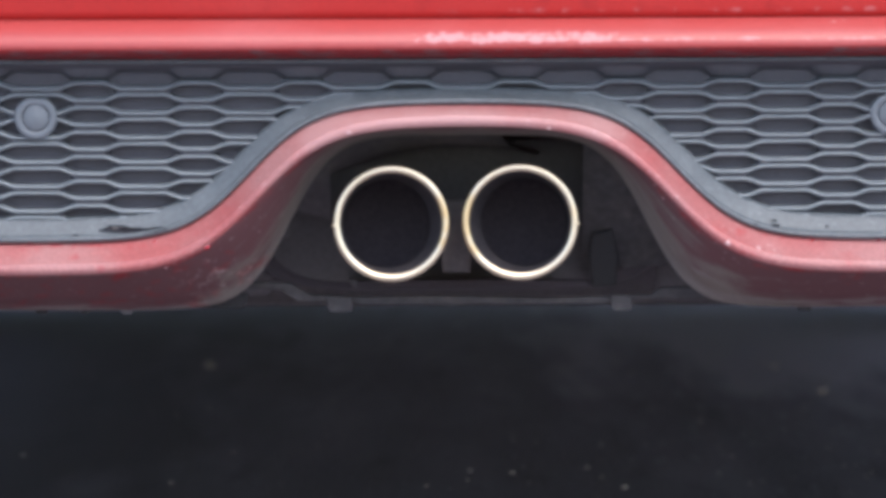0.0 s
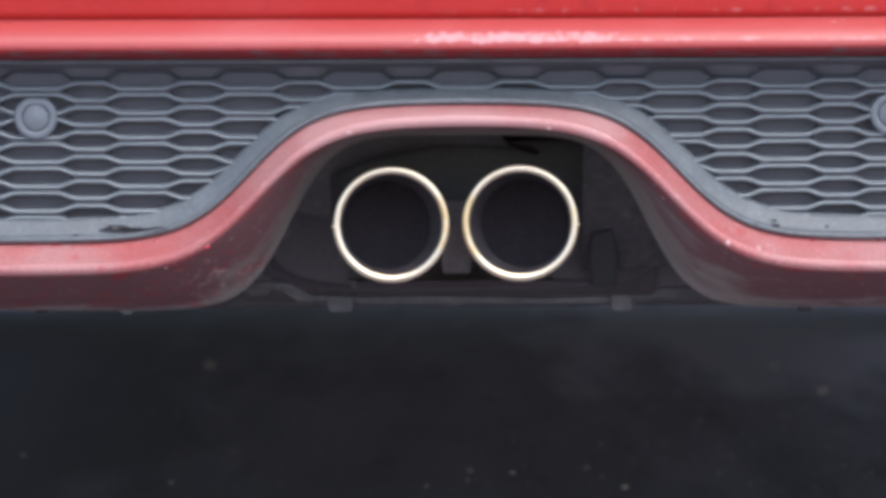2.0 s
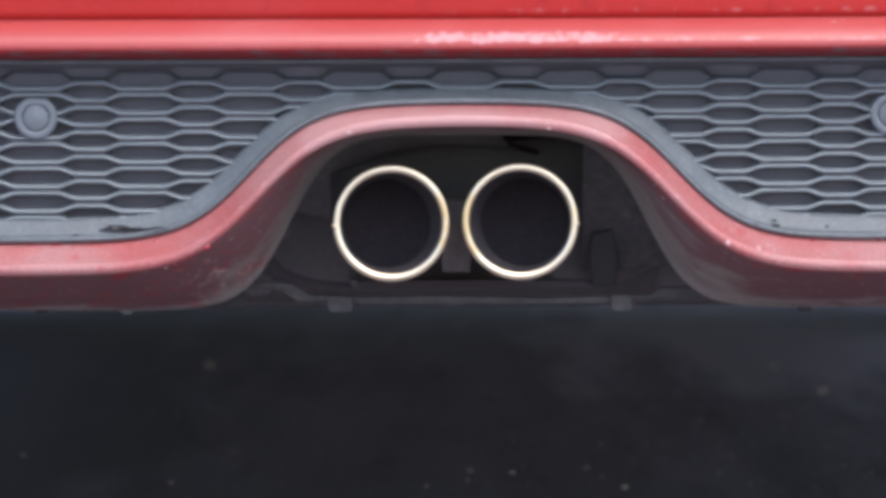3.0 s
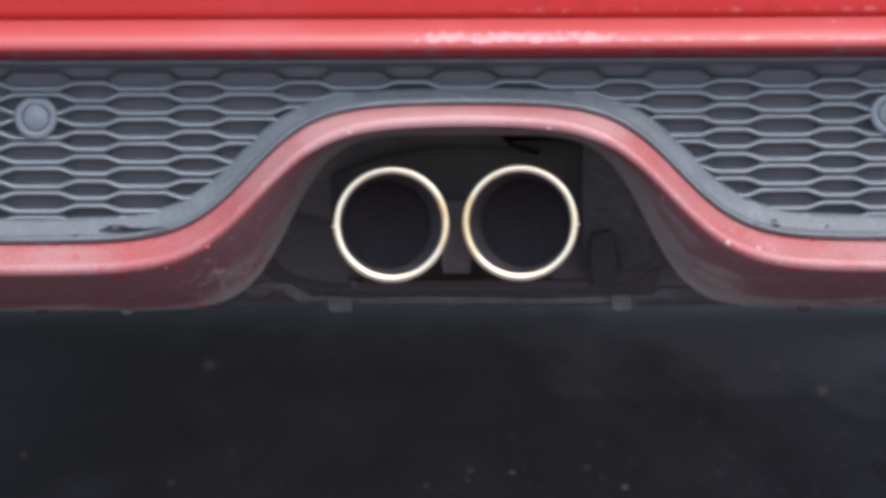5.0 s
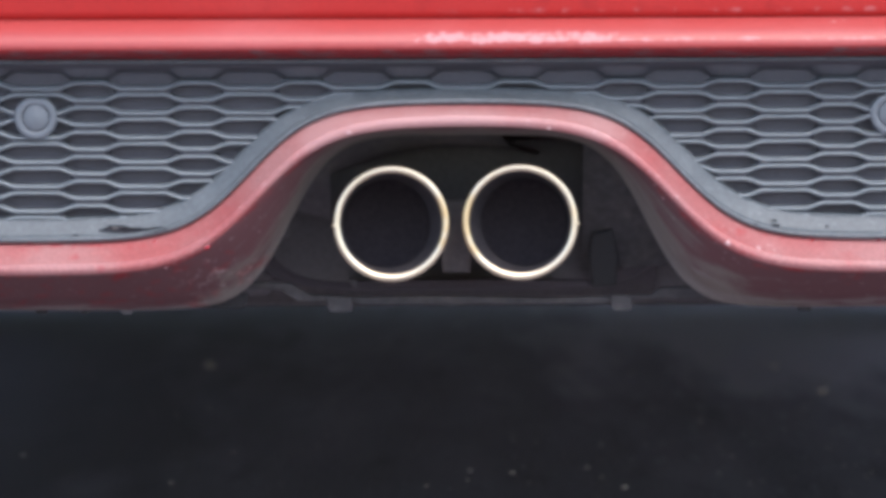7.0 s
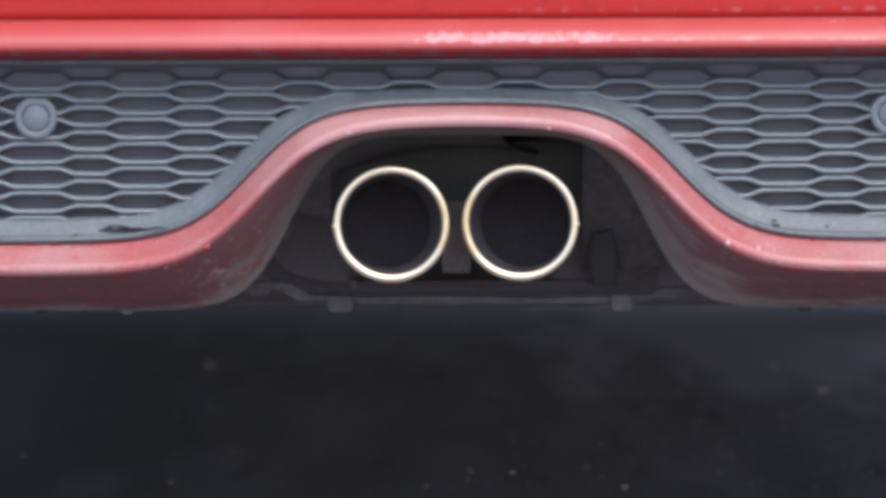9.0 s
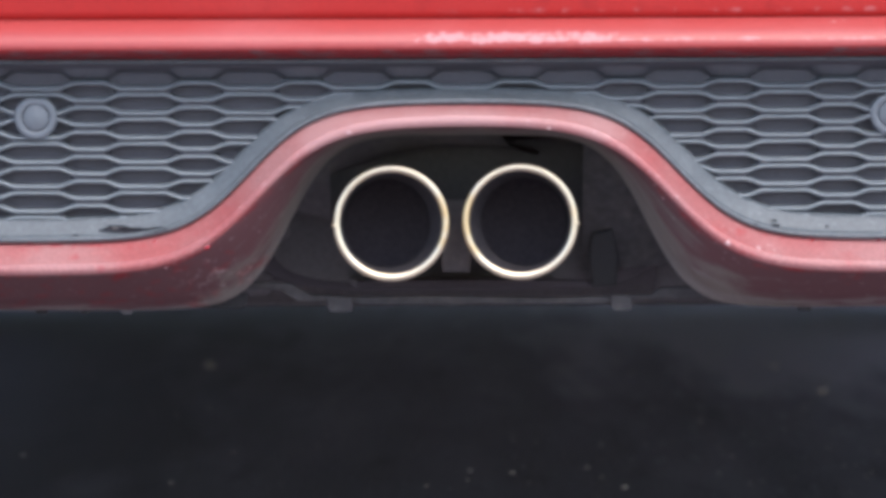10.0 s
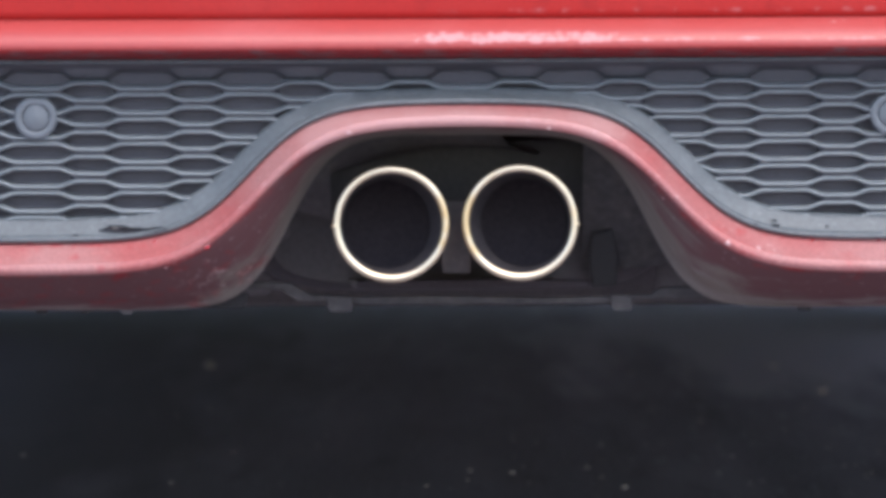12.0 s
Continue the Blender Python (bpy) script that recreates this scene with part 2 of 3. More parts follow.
def loft(name, us, section, mat, below=None):
    """A sheet through the sections (y, z) at the stations u across the car."""
    rows = [[(u, y + plan(u), z) for y, z in section(u)] for u in us]
    k = len(rows[0])
    faces = [(i * k + j, (i + 1) * k + j, (i + 1) * k + j + 1, i * k + j + 1)
             for i in range(len(rows) - 1) for j in range(k - 1)]
    me = mesh_of(name, [v for r in rows for v in r], faces, mat)
    chart = me.uv_layers.new(name="run").data
    first = below[0] if below else 0
    for f in range(len(faces)):
        i, j = divmod(f, k - 1)
        for c, (di, dj) in enumerate(((0, 0), (1, 0), (1, 1), (0, 1))):
            chart[4 * f + c].uv = (us[i + di], (j + dj - first) / (k - 1 - first))
    if below:
        me.materials.append(below[1])
        me.polygons.foreach_set("material_index", [int(f % (k - 1) >= below[0]) for f in range(len(faces))])
    return me


def box(name, size, mat, bevel=0.003):
    bm = bmesh.new()
    bmesh.ops.create_cube(bm, size=1.0, matrix=Matrix.Diagonal((*size, 1)))
    if bevel:
        bmesh.ops.bevel(bm, geom=bm.edges[:], offset=bevel, segments=2, affect="EDGES", profile=0.5)
    return from_bm(name, bm, mat, smooth=False)


def turned(name, profile, mat, n=64, smooth=True):
    """A body turned about the y axis; the profile is (radius, y)."""
    verts = [(r * math.cos(2 * math.pi * i / n), y, r * math.sin(2 * math.pi * i / n)) for i in range(n) for r, y in profile]
    k = len(profile)
    faces = [(i * k + j, i * k + j + 1, (i + 1) % n * k + j + 1, (i + 1) % n * k + j) for i in range(n) for j in range(k - 1)]
    return mesh_of(name, verts, faces, mat, smooth)


# ---- ground ----
def ground():
    n = 40
    xs = [math.copysign(abs(k / n) ** 4 * 1500.0, k) for k in range(-n, n + 1)]
    m = len(xs)
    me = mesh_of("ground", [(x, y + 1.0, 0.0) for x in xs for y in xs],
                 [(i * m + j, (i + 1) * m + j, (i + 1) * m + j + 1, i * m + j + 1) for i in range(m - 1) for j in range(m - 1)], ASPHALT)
    tagged(new("ground", me), "dark grey weathered asphalt with painted side light, under and round the car", "asphalt", kind="structure")


ground()


# ---- the car ----
def plan(u):
    """How far the bumper curves forward towards the car's corners."""
    return 0.10 * u * u + 2.0 * max(0.0, abs(u) - 0.55) ** 2


def wave(u, top, bottom, centre, width):
    """The height of a line that runs level, rises over the exhaust in an arch and runs level again."""
    mid, half = (top + bottom) / 2, (top - bottom) / 2
    return mid - half * math.tanh((abs(u) - centre) / width)


def trim_line(u):
    return wave(u, 0.3905, 0.2856, 0.1630, 0.0503)


def crease_line(u):
    return wave(u, 0.3802, 0.2676, 0.1570, 0.0537)


def skirt_line(u):
    return wave(u - 0.003, 0.3668, 0.2328, 0.1375, 0.0340)


def lip_line(u):
    return wave(u, 0.4015, 0.3030, 0.1707, 0.0482)


car = tagged(new("car"), "red hatchback car with dusty paint, standing on asphalt", "car")
WIDE = [k * 0.004 for k in range(-215, 216)]

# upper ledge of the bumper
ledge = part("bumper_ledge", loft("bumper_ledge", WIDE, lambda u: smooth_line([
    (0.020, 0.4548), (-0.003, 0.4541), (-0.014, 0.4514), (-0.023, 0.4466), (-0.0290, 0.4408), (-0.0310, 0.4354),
    (-0.0288, 0.4324), (-0.022, 0.4300), (-0.010, 0.4276), (0.004, 0.4254)]), RED_LEDGE, (27, RED_UNDER)), car, "glossy red painted bumper ledge with its underside shade in the colour")
thicken(ledge, 0.003)

# red wave-shaped skirt, its face above the crease and its tucked-under face
def skirt_section(u):
    t, c, s = trim_line(u), crease_line(u), skirt_line(u)
    return smooth_line([
        (0.006, t + 0.0002), (-0.0070, t - 0.0003), (-0.0115, 0.85 * t + 0.15 * c), (-0.021, 0.5 * t + 0.5 * c), (-0.0280, 0.25 * t + 0.75 * c),
        (-0.0320, c + 0.0024), (-0.0337, c - 0.0010), (-0.0322, c - 0.0040), (-0.0265, 0.84 * c + 0.16 * s - 0.0022), (-0.014, 0.6 * c + 0.4 * s - 0.0005),
        (0.004, 0.32 * c + 0.68 * s), (0.024, 0.1 * c + 0.9 * s), (0.038, s), (0.055, s + 0.006)])


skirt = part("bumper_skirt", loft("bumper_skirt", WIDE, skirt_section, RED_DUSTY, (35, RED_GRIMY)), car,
             "dusty red wave-shaped bumper skirt with a grimy underside, its shade in the colour")
thicken(skirt, 0.0025)

# grey plastic lip that follows the wave
def lip_section(u):
    a, t = lip_line(u), trim_line(u)
    return smooth_line([(0.0145, a + 0.001), (0.003, a), (-0.003, 0.65 * a + 0.35 * t), (-0.0082, t + 0.0051), (-0.0120, t + 0.0042),
                        (-0.0136, t + 0.0028), (-0.0118, t + 0.0016), (-0.004, t + 0.0011), (0.004, t + 0.0009)])


lip = part("grille_lip", loft("grille_lip", WIDE, lip_section, LIP), car, "weathered grey plastic lip along the red skirt")
thicken(lip, 0.002)

# recessed grille with its cells
grille = part("grille", loft("grille", WIDE, lambda u: [(0.016, 0.4290 + (trim_line(u) - 0.4290) * k / 10) for k in range(11)], PLASTIC_DARK),
              car, "dark grey plastic grille panel with wavy ribs")
thicken(grille, 0.002)
PITCH_U, PITCH_Z = 0.0815, 0.0187


def rib_height(u):
    """+1 over the long cells, -1 over the short ones, with soft slopes between."""
    d = abs((u / PITCH_U + 0.5) % 1.0 - 0.5) * PITCH_U
    t = min(max((d - 0.0150) / 0.0165, 0.0), 1.0)
    return 1.0 - 2.0 * t * t * (3 - 2 * t)


def flange_section(u):
    low = 0.4098 + 0.0034 + 0.0034 * rib_height(u)
    return smooth_line([(0.012, 0.4262), (-0.004, 0.4255), (-0.0080, 0.4243), (-0.0072, 0.4228), (-0.001, 0.4218), (0.004, 0.4190),
                        (0.0075, low + 0.0022), (0.0110, low), (0.0155, low - 0.0012)])


# The nose takes a lighter plastic to paint the light it catches.
flange = part("grille_flange", loft("grille_flange", WIDE, flange_section, LIP, (16, FLANGE)), car, "grey plastic flange along the grille, its lit edge and shaded face in the colour")
thicken(flange, 0.0012)


def rib(us, z, sign):
    """One wavy rib of the grille with a rounded nose, running back into the panel."""
    def section(u):
        h = z + sign * (0.0022 * rib_height(u) + 0.0049)
        return [(y, h + dz) for y, dz in ((0.0155, 0.0026), (0.0075, 0.0021), (0.0036, 0.0017), (0.0012, 0.0011), (0.0002, 0.0004), (0.0, -0.0002),
                                          (0.0008, -0.0009), (0.0030, -0.0014), (0.0075, -0.0017), (0.0155, -0.0019))]
    return loft("rib", us, section, PLASTIC)


def web(us, z, half):
    """The bottom of the narrow groove between two ribs, which drops back to the panel where the groove opens into a cell."""
    def section(u):
        g = half(u)
        t = min(max((g - 0.0029) / 0.0014, 0.0), 1.0)
        y = 0.0048 + 0.0105 * t * t * (3 - 2 * t)
        return [(y, z + g * (1 - k / 2)) for k in range(5)]
    return loft("web", us, section, PLASTIC_DARK)


def stretches(values):
    """Splits rising stations into unbroken runs."""
    runs = []
    for u in values:
        if runs and u - runs[-1][-1] < 0.0026:
            runs[-1].append(u)
        else:
            runs.append([u])
    return [r for r in runs if len(r) > 3]


for row in range(-1, 7):
    z = 0.4098 - row * PITCH_Z
    for sign in (1, -1):
        line = z + sign * 0.0034
        if line > 0.4125:
            continue
        inside = [u for u in (k * 0.0025 for k in range(0, 168)) if line > lip_line(u) - 0.0065]
        if not inside:
            continue
        if inside[0] == 0.0:
            runs = [[-u for u in reversed(inside[1:])] + inside]
        else:
            runs = [[-u for u in reversed(inside)], inside]
        for us in runs:
            part("rib", rib(us, z, sign), grille)

STATIONS = [k * 0.0025 for k in range(-167, 168)]
for row in range(-1, 7):
    z = 0.4098 - row * PITCH_Z
    for mid, half in ((z, lambda u: 0.0049 + 0.0022 * rib_height(u)),
                      (z - PITCH_Z / 2, lambda u: PITCH_Z / 2 - 0.0049 - 0.0022 * rib_height(u))):
        for us in stretches([u for u in STATIONS if half(u) < 0.0044 and lip_line(u) - 0.003 < mid < 0.4050]):
            part("web", web(us, mid, half), grille)


def parking_sensor(u, z):
    body = []
    n = 40
    for y, d in ((0.016, 0.0), (0.000, 0.0), (-0.0022, -0.0012), (-0.0022, -0.0055), (-0.0008, -0.0062)):
        ring = []
        for i in range(n):
            a = 2 * math.pi * i / n
            c, s = math.cos(a), math.sin(a)
            r = 0.0163 + d
            top = min(1.0, 0.92 / max(s, 0.01)) if s > 0.6 else 1.0
            ring.append((r * c * (1.03 if s > 0 else 1.0), y, r * s * top * (1.03 if s < 0 else 1.0)))
        body.append(ring)
    verts = [v for r in body for v in r]
    faces = [(j * n + i, j * n + (i + 1) % n, (j + 1) * n + (i + 1) % n, (j + 1) * n + i) for j in range(4) for i in range(n)]
    ob = part("parking_sensor", mesh_of("parking_sensor", verts, faces, SENSOR), car, "round pale grey parking sensor",
              at=pose(u, plan(u), z))
    part("groove", turned("groove", [(0.0112, -0.0008), (0.0104, 0.002), (0.0095, 0.002), (0.0090, -0.0010)], PLASTIC_DARK, 40), ob)
    part("disc", turned("disc", [(0.0098, 0.002), (0.0098, -0.0016), (0.0090, -0.0024), (0.0, -0.0028)], SENSOR, 40), ob)


for u in (-0.326, 0.326):
    parking_sensor(u, 0.381)

# tailgate above the bumper
tail = part("tailgate", loft("tailgate", WIDE, lambda u: smooth_line([
    (0.030, 0.4568), (0.002, 0.4572), (-0.003, 0.4590), (-0.004, 0.470), (-0.004, 0.52), (0.005, 0.62), (0.02, 0.75), (0.05, 0.90)]), RED),
    car, "red painted lower tailgate")
thicken(tail, 0.003)


# plain closing body, floor and wheels, with unseen panels added to shape the light below
def body_shell():
    stations = [(0.05, 0.84, 0.46, 0.90), (0.25, 0.86, 0.40, 1.25), (0.55, 0.86, 0.36, 1.36), (1.2, 0.86, 0.30, 1.41), (2.1, 0.86, 0.30, 1.40),
                (2.6, 0.86, 0.32, 1.15), (2.9, 0.85, 0.34, 0.92), (3.5, 0.80, 0.34, 0.86), (3.8, 0.66, 0.36, 0.72)]
    n, verts = 36, []
    for y, w, low, high in stations:
        for i in range(n):
            a = 2 * math.pi * i / n
            c, s = math.cos(a), math.sin(a)
            e = 0.45
            verts.append((w * math.copysign(abs(c) ** e, c), y, (low + high) / 2 + (high - low) / 2 * math.copysign(abs(s) ** e, s)))
    faces = [(j * n + i, j * n + (i + 1) % n, (j + 1) * n + (i + 1) % n, (j + 1) * n + i) for j in range(len(stations) - 1) for i in range(n)]
    faces += [tuple(range(n)), tuple(range(len(verts) - n, len(verts)))]
    return mesh_of("body", verts, faces, RED)


part("body", body_shell(), car, "red painted car body")
part("floor_pan", box("floor_pan", (1.62, 2.75, 0.14), UNDER, 0.02), car, "dark coated floor pan", at=pose(0, 2.375, 0.312))
# Unseen panels added to hold back side light on the ground.
for x in (-0.80, 0.80):
    part("shade_sill", box("shade_sill", (0.06, 1.85, 0.20), RED, 0.02), car, "unseen red side panel between the wheels, added to block side light", at=pose(x, 1.86, 0.25))
# Unseen reflector added to brighten the ground below the middle of the car.
part("tunnel_reflector", box("tunnel_reflector", (0.72, 2.60, 0.008), ALUMINIUM, 0.003), car, "unseen dull aluminium reflector along the floor", at=pose(0, 2.36, 0.2375))
# Unseen panel added to stop light coming in from the front.
part("front_light_block", box("front_light_block", (1.50, 0.03, 0.24), UNDER, 0.01), car, at=pose(0, 3.74, 0.215))
part("rear_floor", box("rear_floor", (1.5, 0.6, 0.03), UNDER, 0.01), car, at=pose(0, 0.72, 0.290))


def wheel(x, y):
    w = part("wheel", turned("wheel", [(0.0, -0.07), (0.08, -0.08), (0.2, -0.07), (0.21, 0.07), (0.0, 0.07)], MUFFLER, 40), car,
             at=pose(x, y, 0.305, 0, 0, 90))
    part("tyre", turned("tyre", [(0.205, -0.075), (0.225, -0.095), (0.285, -0.1), (0.303, -0.08), (0.305, 0.0), (0.303, 0.08),
                                 (0.285, 0.1), (0.225, 0.095), (0.205, 0.075)], RUBBER, 48), w)


for x in (-0.74, 0.74):
    for y in (0.62, 3.10):
        wheel(x, y)

# what shows inside the arch: heat shield, cross member, brackets
def rough(u, k, depth):
    return depth * noise.noise(Vector((u * 22.0, k * 0.7, 4.2)))


def shield_mesh():
    """A dented sheet over the pipes; its free edge runs in a curve."""
    lines = ((0.046, 0.392, -0.165, 0.012), (0.062, 0.372, -0.162, 0.024), (0.080, 0.358, -0.158, 0.034), (0.105, 0.3535, -0.155, 0.046),
             (0.15, 0.353, -0.15, 0.058), (0.20, 0.366, -0.15, 0.07), (0.34, 0.366, -0.15, 0.08))
    n, verts = 40, []
    for k, (y, z, a, b) in enumerate(lines):
        for i in range(n + 1):
            u = a + (b - a) * i / n
            verts.append((u, y + rough(u, k, 0.012), z - 1.9 * u * u + rough(u + 3.0, k, 0.004)))
    m = n + 1
    faces = [(j * m + i, j * m + i + 1, (j + 1) * m + i + 1, (j + 1) * m + i) for j in range(len(lines) - 1) for i in range(n)]
    return mesh_of("heat_shield", verts, faces, FOLD)


def side_shield(x0, x1, low, mat):
    """A bent side sheet whose lower rim follows low(u) and turns back."""
    us = [x0 + (x1 - x0) * i / 24 for i in range(25)]
    return loft("side_shield", us, lambda u: smooth_line([
        (0.060 + rough(u, 1, 0.006), 0.385 - 1.2 * u * u), (0.085 + rough(u, 2, 0.008), 0.350 - 1.2 * u * u), (0.110 + rough(u, 3, 0.010), 0.5 * (0.350 - 1.2 * u * u + low(u))),
        (0.128 + rough(u, 4, 0.006), low(u) + 0.003), (0.131, low(u)), (0.140, low(u) + 0.001)]), mat)


def cut_plate(name, outline, depth, mat):
    """A plate cut to an outline (x, z), with its depth along y."""
    k = len(outline)
    verts = [(x, y, z) for y in (0.0, depth) for x, z in outline]
    faces = [tuple(range(k)), tuple(range(2 * k - 1, k - 1, -1))] + [(i, k + i, k + (i + 1) % k, (i + 1) % k) for i in range(k)]
    bm = bmesh.new()
    bv = [bm.verts.new(v) for v in verts]
    for f in faces:
        bm.faces.new([bv[i] for i in f])
    bmesh.ops.recalc_face_normals(bm, faces=bm.faces[:])
    bmesh.ops.bevel(bm, geom=bm.edges[:], offset=0.0008, segments=1, affect="EDGES")
    return from_bm(name, bm, mat, smooth=False)


part("heat_shield", shield_mesh(), car, "dusty dented heat shield above the pipes")
part("side_shield", side_shield(-0.168, -0.1035, lambda u: 0.3025 - 0.16 * (u + 0.14) - 0.9 * (u + 0.14) ** 2, FOLD), car,
     "stained sheet metal shield beside the pipes")
# Added panel whose colour gives the tone of the shaded cavity here.
part("side_shield", side_shield(0.0925, 0.172, lambda u: 0.256 + 0.05 * (u - 0.1), DUSTY_BLACK), car, "dark panel added over the shaded cavity beside the pipes")
part("rear_wall", box("rear_wall", (1.5, 0.02, 0.22), UNDER, 0.004), car, at=pose(0, 0.42, 0.318))
for x in (-1, 1):
    part("arch_liner", box("arch_liner", (0.46, 0.012, 0.19), UNDER, 0.006), car, "dark felt arch liner", at=pose(0.375 * x, 0.135, 0.328, 0, 0, -14 * x))
for outline, y, mat in (
        (((-0.088, 0.2385), (-0.088, 0.2325), (0.118, 0.2325), (0.118, 0.2380), (0.060, 0.2372), (-0.010, 0.2390)), 0.080, DUSTY_BLACK),
        (((-0.084, 0.2485), (-0.084, 0.2425), (0.098, 0.2425), (0.098, 0.2478), (0.030, 0.2492)), 0.118, SOOT),
        (((-0.190, 0.2510), (-0.190, 0.2455), (-0.143, 0.2440), (-0.130, 0.2350), (-0.088, 0.2335), (-0.088, 0.2385), (-0.120, 0.2400), (-0.134, 0.2490)), 0.086, DUSTY_BLACK),
        (((0.118, 0.2380), (0.118, 0.2335), (0.150, 0.2350), (0.215, 0.2350), (0.215, 0.2440), (0.152, 0.2440), (0.144, 0.2385)), 0.092, DUSTY_BLACK)):
    part("cross_member", cut_plate("cross_member", outline, 0.014, mat), car, "dusty dark underbody cross member", at=pose(0, y, 0))
for x, w in ((-0.0965, 0.020), (0.1215, 0.017)):
    part("bracket", cut_plate("bracket", ((-w / 2, 0.007), (-w / 2 + 0.001, -0.0045), (-w / 6, -0.0055), (w / 2, -0.0050), (w / 2, 0.006)), 0.012, DUSTY_BLACK), car,
         "small dusty bracket", at=pose(x, 0.072, 0.2330))
for x, w, mat in ((-0.259, 0.019, UNDER), (-0.325, 0.020, RUBBER), (-0.292, 0.012, RUBBER), (0.262, 0.024, RUBBER)):
    part("clip_tab", cut_plate("clip_tab", ((-w / 2, 0.003), (-w / 2, 0.0008), (-w / 4, 0.0005), (-w / 4, -0.0030), (w / 5, -0.0032), (w / 5, 0.0006), (w / 2, 0.001), (w / 2, 0.003)),
                               0.006, mat), car, at=pose(x, 0.036 + plan(x), 0.2318))
# Near-black plate in place of the shade in the gap behind the skirt.
part("dark_gap_plate", cut_plate("dark_gap_plate", ((-0.225, 0.2320), (-0.171, 0.2312), (-0.166, 0.2420), (-0.178, 0.2470), (-0.225, 0.2460)), 0.004, RUBBER), car,
     "black plate put in for the shaded gap behind the skirt", at=pose(0, 0.062, 0))
for x, w, h, z in ((0.109, 0.019, 0.046, 0.266),):
    part("hanger", cut_plate("hanger", ((-w / 2, -h / 2), (w / 2, -h / 2 + 0.002), (w / 2 + 0.002, 0.0), (w / 3, h / 2), (-w / 2, h / 2 - 0.004), (-w / 2 - 0.002, 0.002)), 0.02, RUBBER), car,
         "black rubber exhaust hanger", at=pose(x, 0.108, z))
part("bolt", turned("bolt", [(0.0, -0.003), (0.0035, -0.003), (0.0042, 0.0), (0.0070, 0.0005), (0.0076, 0.004)], MUFFLER, 16), car,
     "small dirty bolt", at=pose(-0.1405, 0.072, 0.2890, 8, 0, 20))

# ---- the exhaust ----
exhaust = tagged(new("exhaust"), "twin round polished steel tailpipes on a dark muffler", "exhaust")
exhaust.matrix_basis = pose(0, 0, 0.2)


def muffler():
    n, verts = 40, []
    for y, g in ((0.16, 0.9), (0.165, 0.97), (0.18, 1.0), (0.33, 1.0), (0.345, 0.96), (0.35, 0.88)):
        for i in range(n):
            a = 2 * math.pi * i / n
            c, s = math.cos(a), math.sin(a)
            verts.append((-0.006 + g * 0.164 * math.copysign(abs(c) ** 0.4, c), y, 0.100 + g * 0.063 * math.copysign(abs(s) ** 0.5, s)))
    faces = [(j * n + i, j * n + (i + 1) % n, (j + 1) * n + (i + 1) % n, (j + 1) * n + i) for j in range(5) for i in range(n)]
    faces += [tuple(range(n)), tuple(range(5 * n, 6 * n))]
    me = mesh_of("muffler", verts, faces, MUFFLER)
    me.polygons.foreach_set("use_smooth", [True] * (5 * n) + [False] * 2)
    return me


part("muffler", muffler(), exhaust, "dark stained steel muffler")


part("mount_plate", cut_plate("mount_plate", ((-0.010, -0.038), (0.011, -0.038), (0.013, -0.010), (0.009, 0.018), (-0.008, 0.018), (-0.012, -0.008)), 0.005, FOLD), exhaust,
     "stained steel plate joining the pipes", at=pose(-0.0065, 0.085, 0.095))
part("muffler_seam", cut_plate("muffler_seam", ((-0.085, 0.004), (-0.080, -0.003), (0.070, -0.003), (0.078, 0.004)), 0.02, FOLD), exhaust, at=pose(-0.0065, 0.142, 0.044))


def tip(x, z, side, metal):
    """One tailpipe: a rolled bright lip, an outer tube, a sooty liner and an inner pipe set off to one side."""
    m = pose(x, -0.004, z - 0.2, -3.4)
    lip_ring = [(0.0414 + 0.0029 * math.cos(a), 0.0020 * math.sin(a)) for a in [math.pi * (0.35 - k * 1.7 / 14) for k in range(15)]]
    tube = part("tailpipe", turned("tailpipe", [(0.036, 0.17), (0.0405, 0.12), (0.0420, 0.03), (0.0428, 0.006)] + lip_ring + [(0.0386, 0.006)],
                                   metal, 96), exhaust, "polished steel tailpipe with a rolled lip", at=m)
    part("liner", turned("liner", [(0.0385, 0.0055), (0.0380, 0.02), (0.0377, 0.030)], LINER, 64), tube, "stained steel liner")
    inner = part("inner_pipe", turned("inner_pipe", [(0.0336, 0.052), (0.0336, 0.24), (0.0, 0.24)], SOOT, 64),
                 tube, "soot-black inner pipe", at=pose(0.0042 * side, 0, 0))
    n = 64
    rings = [(0.0, 0.0377, 0.0298), (0.0022 * side, 0.0356, 0.043), (0.0042 * side, 0.0336, 0.053)]
    verts = [(cx + rr * math.cos(2 * math.pi * i / n), y, rr * math.sin(2 * math.pi * i / n)) for cx, rr, y in rings for i in range(n)]
    faces = [(j * n + i, j * n + (i + 1) % n, (j + 1) * n + (i + 1) % n, (j + 1) * n + i) for j in range(2) for i in range(n)]
    part("funnel", mesh_of("funnel", verts, faces, LINER), tube, "sooty steel funnel inside the pipe")
    part("baffle", turned("baffle", [(0.0335, 0.0), (0.030, 0.0012), (0.012, 0.0016), (0.0, 0.0016)], BAFFLE, 64), tube, "soot-grey baffle deep in the pipe",
         at=pose(0.0042 * side, 0.13, 0))
    part("weld", turned("weld", [(0.0, -0.0032), (0.0013, -0.0028), (0.0019, 0.0), (0.0016, 0.006), (0.0, 0.007)], metal, 12), tube,
         at=pose(0.0438 * side, 0.001, -0.0015))
    return pose(0, 0, 0.2) @ m


TIP_A = tip(-0.0555, 0.3000, -1, STEEL_A)
TIP_B = tip(0.0426, 0.3008, 1, STEEL_B)

